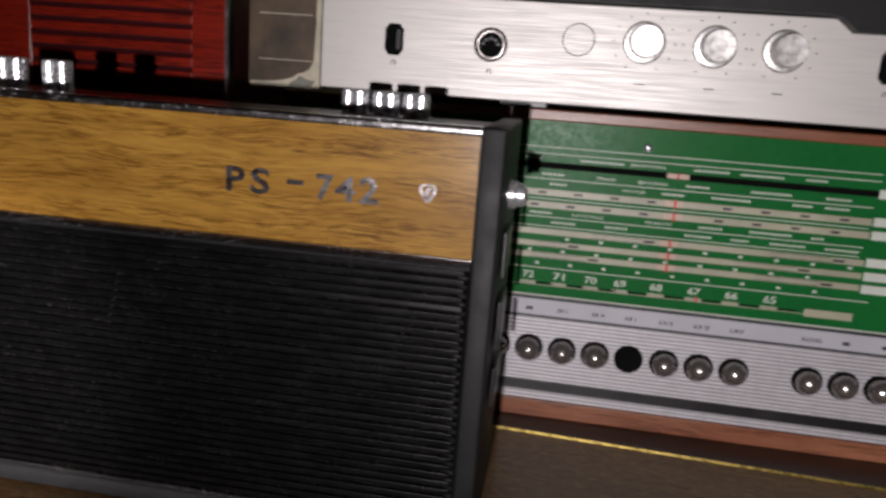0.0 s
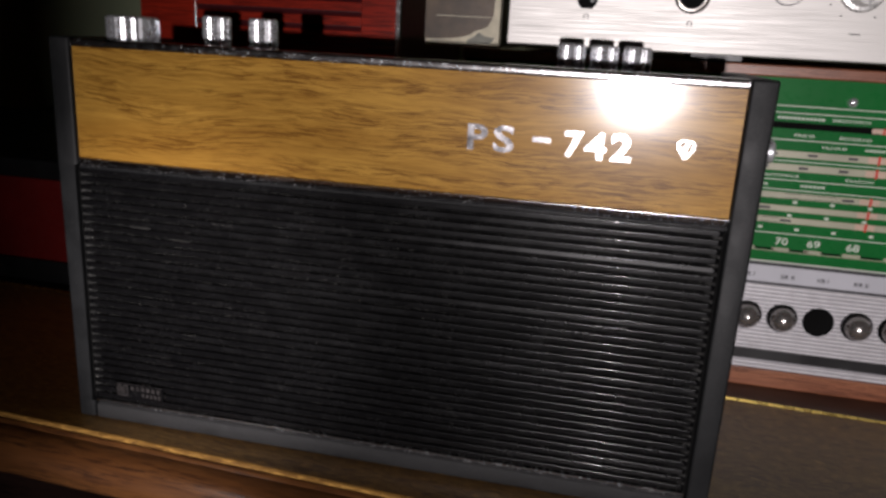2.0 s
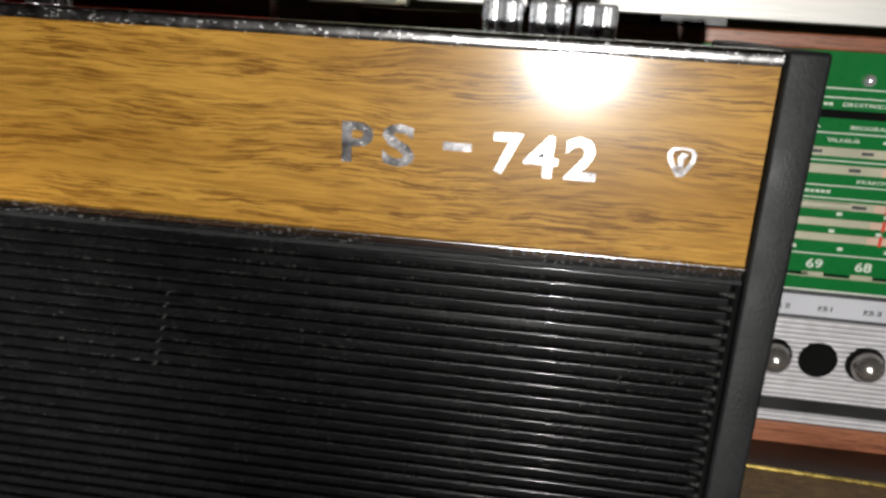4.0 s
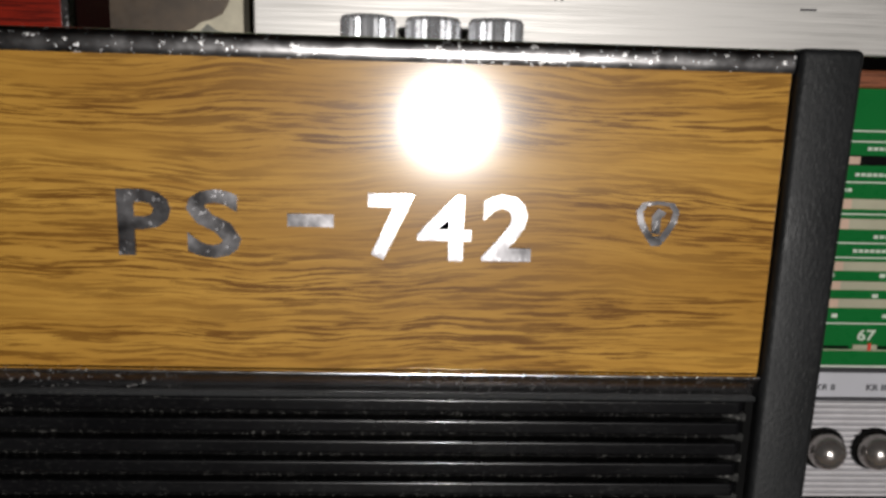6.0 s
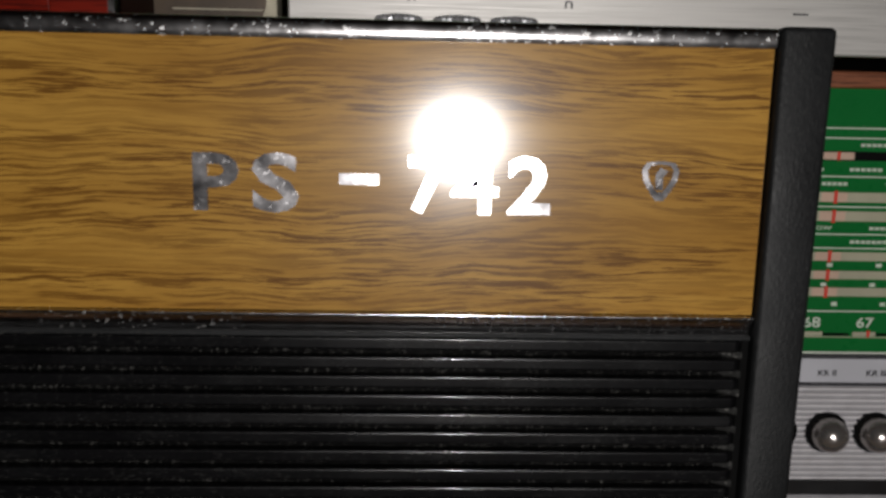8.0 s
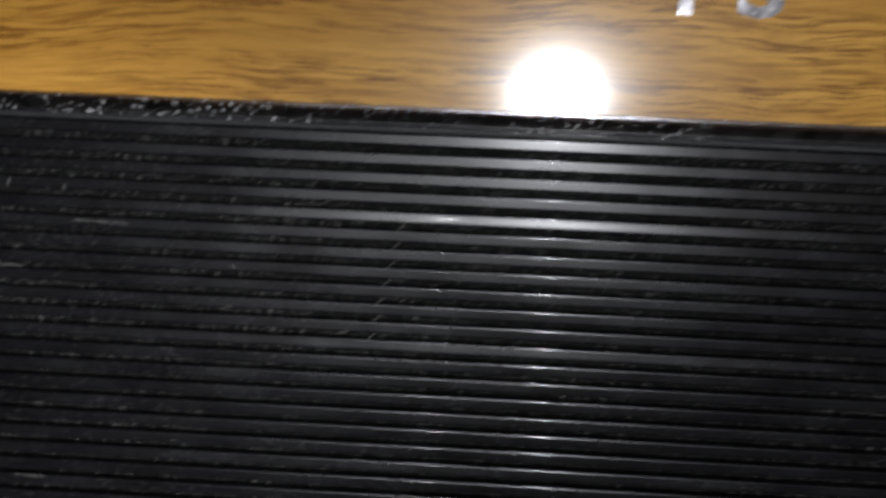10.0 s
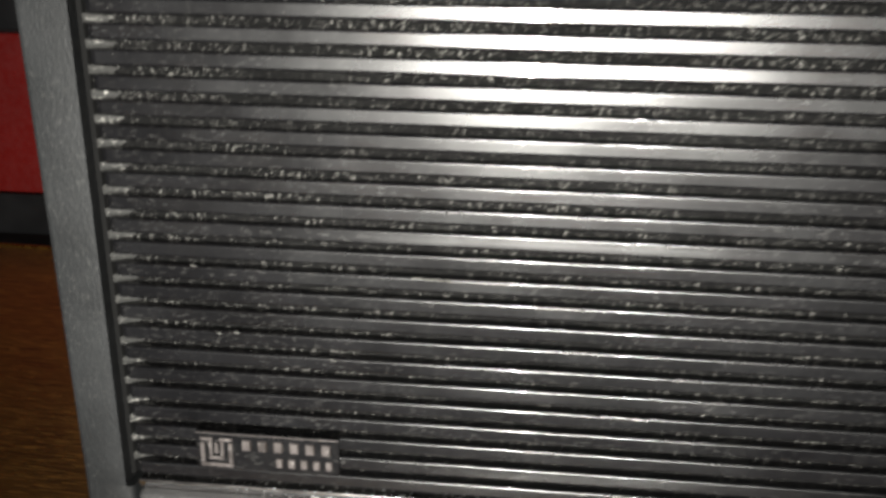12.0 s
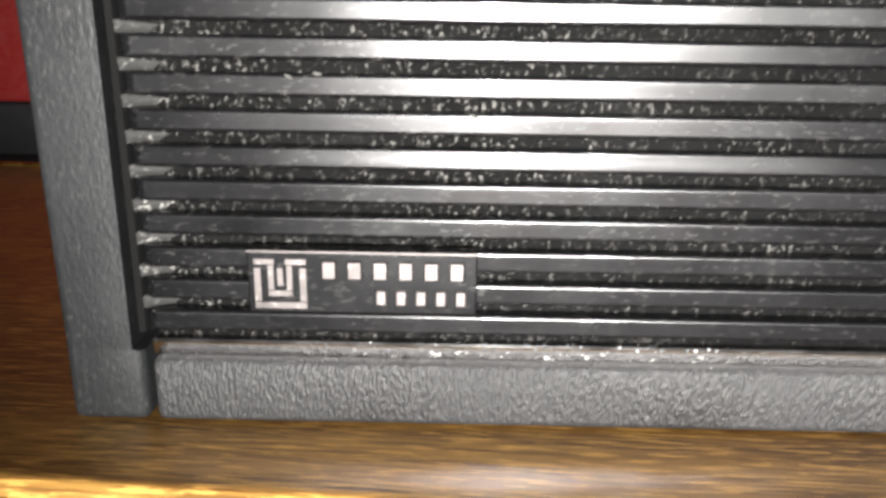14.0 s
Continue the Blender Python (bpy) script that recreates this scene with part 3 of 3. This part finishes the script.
for x0, x1, z in ((0.3315, 0.3600, 0.1153), (0.430, 0.462, 0.1153), (0.300, 0.318, 0.1080), (0.410, 0.445, 0.1080), (0.298, 0.330, 0.1013), (0.424, 0.458, 0.1013)):
    printed("frame_line", x0, x1, z + 0.0010, z + 0.0013, INK, dial, 0.0001)
    printed("frame_line", x0, x1, z - 0.0013, z - 0.0010, INK, dial, 0.0001)
    printed("mark", x1 + 0.001, x1 + 0.007, z - 0.0008, z + 0.0006, INK, dial, 0.0001)
for z in (0.1536, 0.1385, 0.1310, 0.1158, 0.1080, 0.1008):
    printed("white_block", 0.4800, 0.5030, z - 0.0024, z + 0.0024, WHITE, dial, 0.0002)
for word, x0, x1, z in (("DROITWICH", 0.3489, 0.3675, 0.1578), ("PRAHA", 0.3309, 0.3417, 0.1487), ("BEOGRAD", 0.3538, 0.3699, 0.1486), ("VILNIUS", 0.3454, 0.3585, 0.1431), ("KRAKOW", 0.3608, 0.3753, 0.1263), ("KATOWICE", 0.3194, 0.3370, 0.1263)):
    part("lettering", glyphs(word, x0, x1, z - 0.0008, z + 0.0008, YD, 0.0003, 0.01), PRINT, dial)
for x0, x1, z in ((0.3210, 0.3454, 0.1577), (0.290, 0.300, 0.1577), (0.3833, 0.4025, 0.1579), (0.4081, 0.4311, 0.1577), (0.4422, 0.4537, 0.1579), (0.3000, 0.3130, 0.1487), (0.4149, 0.4365, 0.1487), (0.3800, 0.3930, 0.1487), (0.4540, 0.4672, 0.1487), (0.3946, 0.4156, 0.1434), (0.4374, 0.4481, 0.1436), (0.4543, 0.4672, 0.1436), (0.3678, 0.3800, 0.1432), (0.3050, 0.3150, 0.1432), (0.4173, 0.4401, 0.1265), (0.3900, 0.4030, 0.1263), (0.4500, 0.4570, 0.1263), (0.2950, 0.3080, 0.1263), (0.3387, 0.3517, 0.1212), (0.3830, 0.3980, 0.1210), (0.3080, 0.3220, 0.1210), (0.4080, 0.4180, 0.1210), (0.4290, 0.4480, 0.1210), (0.4580, 0.4760, 0.1210)):
    n = max(3, round((x1 - x0) / 0.0021))
    for i in range(n):
        w = (x1 - x0) / n
        printed("bar", x0 + i * w, x0 + (i + 0.72) * w, z - 0.0006, z + 0.0006, PRINT, dial)
for z, first in ((0.1119, 0.3170), (0.1042, 0.2960), (0.0965, 0.3010)):
    for i in range(9):
        printed("bar", first + i * 0.0193, first + i * 0.0193 + 0.0022, z - 0.0007, z + 0.0007, PRINT, dial)
for number, x in (("72", 0.2977), ("71", 0.3156), ("70", 0.3340), ("69", 0.3509), ("68", 0.3713), ("67", 0.3925), ("66", 0.4130), ("65", 0.4339)):
    part("number", glyphs(number, x - 0.0034, x + 0.0034, 0.0870, 0.0912, YD, 0.0003, 0.015), PRINT, dial)
    printed("mark", x - 0.0046, x + 0.0046, 0.0836, 0.0853, BEIGE, dial)
    printed("mark", x + 0.0046, x + 0.0150, 0.0838, 0.0848, HOLE, dial)
printed("line", 0.150, 0.453, 0.0830, 0.0834, BEIGE, dial)
printed("needle", 0.3935, 0.3947, 0.0832, 0.0860, NEEDLE, dial, 0.0002)
printed("white_block", 0.4530, 0.4785, 0.0818, 0.0862, BEIGE, dial)
part("pilot_stud", lathe([(0.0026, 0.0), (0.0026, -0.0020), (0.0019, -0.0034), (0.0008, -0.0040)], (0.3566, YR, 0.1680), "y", 20), KNOB, receiver, "small bright metal stud", True)
strip_label = part("label_strip", box(0.147, 0.663, YR - 0.0004, 0.1529, 0.0646, 0.0744), LABEL, receiver, "pale grey printed label strip")
part("black_line", box(0.147, 0.663, YR - 0.0007, 0.1529, 0.0744, 0.0760), INK, receiver)
part("black_line", box(0.147, 0.663, YR - 0.0007, 0.1529, 0.0632, 0.0646), INK, receiver)
for word, x, w in (("SR I", 0.3198, 0.0058), ("SR II", 0.3406, 0.0072), ("KR I", 0.3595, 0.0058), ("KR II", 0.3795, 0.0072), ("KR III", 0.3995, 0.0082), ("UKF", 0.4192, 0.0076), ("RADIO", 0.4600, 0.0110)):
    part("lettering", glyphs(word, x - w / 2, x + w / 2, 0.0673, 0.0697, YR - 0.0004, 0.0003, 0.01), INK, strip_label)
for x in (0.3004, 0.2806, 0.4781, 0.4990):
    part("bar", box(x - 0.002, x + 0.002, YR - 0.0007, YR, 0.0675, 0.0695), INK, strip_label)
keys = part("key_panel", box(0.147, 0.663, YR + 0.0003, 0.1529, 0.0111, 0.0631), SHADED_SILVER, receiver, "ridged silver push-button panel")
ridge_at = [0.0618 - 0.00235 * i for i in range(22) if not 0.0160 < 0.0618 - 0.00235 * i < 0.0242]
for z in ridge_at:
    part("ridge", prism([(YR + 0.0004, z - 0.0008), (YR - 0.0006, z - 0.0005), (YR - 0.0006, z + 0.0005), (YR + 0.0004, z + 0.0008)], "x", 0.147, 0.663), SILVER, keys)
part("black_band", box(0.147, 0.663, YR - 0.0008, YR + 0.0004, 0.0170, 0.0232), BLACK, keys, "black band")
for x in (0.2630, 0.2827, 0.3023, 0.3220, 0.3414, 0.3610, 0.3814, 0.4010, 0.4207, 0.4611, 0.4806, 0.5000, 0.5195):
    # Raised near-black ring and disc stand in for the shade of a recess.
    hole = part("button_hole", lathe([(0.0084, 0.0), (0.0084, -0.0018), (0.0079, -0.0020), (0.0077, -0.0012), (0.0040, -0.0011)], (x, YR + 0.0004, 0.0440), "y", 32), HOLE, keys)
    if x != 0.3610:
        part("button", lathe([(0.0068, 0.0)] + [(0.0070 * math.cos(a), -0.0030 - 0.0064 * math.sin(a)) for a in [math.pi / 2 * i / 8 for i in range(8)]] + [(0.0005, -0.0095)], (x, YR - 0.0008, 0.0440), "y", 32), BALL, hole, "round smoked-chrome push button", True)

# ---- the amplifier on top of the receiver ----
YA = 0.1286
amplifier = thing("amplifier", (0.37, 0.25, 0.185), "brushed aluminium hi-fi amplifier standing on the wooden receiver", "amplifier")
part("case", box(0.174, 0.570, YA + 0.0035, 0.38, 0.1895, 0.2395, 0.001), BLACK, amplifier, "black metal case")
front = part("front_panel", box(0.1725, 0.572, YA, YA + 0.0034, 0.1885, 0.2405, 0.0006), ALUMINIUM, amplifier, "brushed aluminium front panel")
for x in (0.215, 0.285, 0.530):
    part("foot", box(x - 0.014, x + 0.014, YA + 0.022, YA + 0.05, 0.1849, 0.1896, 0.0008), BLACK, amplifier)


def slot(x, z):
    pts = [(-0.5, -0.65), (-0.28, -1), (0.28, -1), (0.5, -0.65), (0.5, 0.65), (0.28, 1), (-0.28, 1), (-0.5, 0.65)]
    # Solid near-black block; its colour stands in for the dark of the opening.
    s = part("switch", prism([(x + 0.0102 * a, z + 0.0083 * b) for a, b in pts], "y", YA - 0.0006, YA + 0.001), HOLE, front, "black oblong switch opening")
    part("lever", box(x + 0.0014, x + 0.0040, YA - 0.0018, YA - 0.0004, z - 0.0055, z + 0.0055, 0.0004), BLACK, s)


slot(0.2137, 0.2166)
slot(0.4662, 0.2185)
din = part("din_socket", lathe([(0.0090, 0.0), (0.0090, -0.0008), (0.0078, -0.0016), (0.0074, -0.0016), (0.0072, -0.0006), (0.0040, -0.0005)], (0.2666, YA, 0.2170), "y", 36), BALL, front, "round metal-rimmed socket", True)
part("insert", lathe([(0.0066, -0.0004), (0.0066, -0.0010), (0.0030, -0.0012)], (0.2666, YA, 0.2170), "y", 30), HOLE, din)
for i in range(5):
    a = math.pi * (0.1 + 0.2 * i)
    part("pin_hole", lathe([(0.0008, -0.0010), (0.0008, -0.0015)], (0.2666 + 0.0042 * math.cos(a), YA, 0.2160 + 0.0042 * math.sin(a)), "y", 10), BLACK, din)
part("blank_cover", lathe([(0.0079, 0.0), (0.0079, -0.0004), (0.0075, -0.0004), (0.0075, -0.0010), (0.0040, -0.0011)], (0.3125, YA, 0.2225), "y", 36), ALUMINIUM, front, "round flush aluminium cover")
part("rim", lathe([(0.0085, 0.0), (0.0085, -0.0003), (0.0080, -0.0003)], (0.3125, YA, 0.2225), "y", 36), INK, front)
for x in (0.3460, 0.3812, 0.4150):
    z = 0.2230
    k = part("knob", lathe([(0.0108, 0.0), (0.0108, -0.0022), (0.0100, -0.0032), (0.0082, -0.0034), (0.0080, -0.0150), (0.0077, -0.0156), (0.0040, -0.0155)], (x, YA, z), "y", 48, 2, 0.00015), TURNED, front, "turned aluminium rotary knob")
    part("pointer", box(x - 0.0003, x + 0.0003, YA - 0.0150, YA - 0.0040, z + 0.0079, z + 0.0084), INK, k)
    for i in range(11):
        a = math.radians(-60 + 30 * i)
        part("tick", lathe([(0.0005, 0.0), (0.0005, -0.0002)], (x + 0.0156 * math.cos(a), YA, z + 0.0146 * math.sin(a)), "y", 8), INK, front)
    part("bar", box(x - 0.0026, x + 0.0026, YA - 0.0003, YA + 0.0002, 0.2016, 0.2022), INK, front)
for x, z in ((0.2137, 0.2042), (0.2666, 0.2030), (0.4660, 0.2050)):
    for dx in (-0.0010, 0.0010):
        part("bar", box(x + dx - 0.0003, x + dx + 0.0003, YA - 0.0003, YA + 0.0002, z - 0.001, z + 0.001), INK, front)
    part("bar", box(x - 0.0010, x + 0.0010, YA - 0.0003, YA + 0.0002, z + 0.0009, z + 0.0014), INK, front)

deck = thing("dark_deck", (0.42, 0.25, 0.2406), "dark grey plastic hi-fi deck lying on the amplifier", "hi-fi deck")
part("case", box(0.24, 0.62, YA + 0.002, 0.38, 0.2406, 0.30, 0.002), BLACK, deck)
part("front_lip", prism([(0.24, 0.2412), (0.432, 0.2412), (0.4375, 0.2400), (0.4455, 0.2335), (0.62, 0.2335), (0.62, 0.30), (0.24, 0.30)], "y", YA - 0.010, YA - 0.0012), CAP, deck, "dark plastic front lip with a step")

# ---- the torn picture card beside the amplifier ----
card = thing("picture_card", (0.143, 0.156, 0.185), "old brown picture card with a torn cream border", "card")
part("board", box(0.1215, 0.1650, 0.1500, 0.1600, 0.1849, 0.262, 0.0006), CARD, card, "cream cardboard with torn corner")
torn = [(0.1214, 0.1885), (0.1300, 0.1888), (0.1375, 0.1893), (0.1440, 0.1905), (0.1482, 0.1918), (0.1510, 0.1940), (0.1545, 0.1950), (0.1580, 0.1968), (0.1600, 0.2000), (0.1612, 0.2035), (0.1618, 0.2200), (0.1622, 0.261), (0.1214, 0.261)]
pic = part("print", prism(torn, "y", 0.1494, 0.1502), CARD_BROWN, card, "faded dark brown print")
for z in (0.2015, 0.2275):
    part("crease", box(0.128, 0.160, 0.1491, 0.1496, z, z + 0.0005), CARD, pic)
part("torn_patch", prism([(0.1460, 0.1868), (0.1600, 0.1872), (0.1625, 0.1905), (0.1560, 0.1915), (0.1530, 0.1935), (0.1505, 0.1908), (0.1470, 0.1890)], "y", 0.1497, 0.1503), CARD_GREY, card, "grey patch where paper is torn away")

# ---- the low red set and the red lacquered radio on it ----
YL = 0.165
low = thing("low_red_cabinet", (-0.15, 0.29, 0.0), "low dark cabinet with a plain red front", "cabinet")
part("case", box(-0.42, 0.125, YL + 0.001, 0.42, 0.0, 0.0910, 0.002), BLACK, low, "black case")
part("red_front", box(-0.418, 0.123, YL - 0.002, YL + 0.0012, 0.0170, 0.0770, 0.0008), RED_CLOTH, low, "plain red front panel")
part("plinth", box(-0.418, 0.123, YL - 0.003, YL + 0.0008, 0.0, 0.0166, 0.0010), BLACK, low)
part("top_edge", box(-0.420, 0.125, YL - 0.004, YL + 0.0008, 0.0774, 0.0909, 0.0014), BLACK, low)

red_radio = thing("red_radio", (0.014, 0.26, 0.0912), "red lacquered wooden radio with horizontal black louvre slots", "radio")
part("case", box(-0.074, 0.1018, YL + 0.003, 0.36, 0.0912, 0.300, 0.002), SHADED_RED, red_radio, "dark red case, its shade put in the colour")
slots_z = [0.1915 + 0.0086 * i for i in range(12)]
edges_z = [0.0914] + [z + d for z in slots_z for d in (-0.0015, 0.0017)] + [0.300]
for a, b in zip(edges_z[0::2], edges_z[1::2]):
    part("slat", box(-0.0325, 0.0775, YL - 0.001, YL + 0.0028, a, b, 0.0004), RED_LACQUER, red_radio)
part("front_stile", box(-0.072, -0.0326, YL - 0.0012, YL + 0.0028, 0.0914, 0.300, 0.0005), RED_LACQUER, red_radio, "glossy red lacquered board")
part("front_stile", box(0.0776, 0.0995, YL - 0.0012, YL + 0.0028, 0.0914, 0.300, 0.0005), RED_LACQUER, red_radio, "glossy red lacquered board")
for z in slots_z:
    part("louvre", prism([(YL + 0.0027, z - 0.0014), (YL + 0.0008, z - 0.0014), (YL + 0.0026, z + 0.0012), (YL + 0.0027, z + 0.0012)], "x", -0.032, 0.077), SHADED_RED, red_radio)
part("corner_trim", prism([(YL - 0.0022, 0.0914), (YL + 0.003, 0.0914), (YL + 0.003, 0.300), (YL - 0.0022, 0.300)], "x", 0.0998, 0.1022), CHROME, red_radio, "thin bright corner trim")
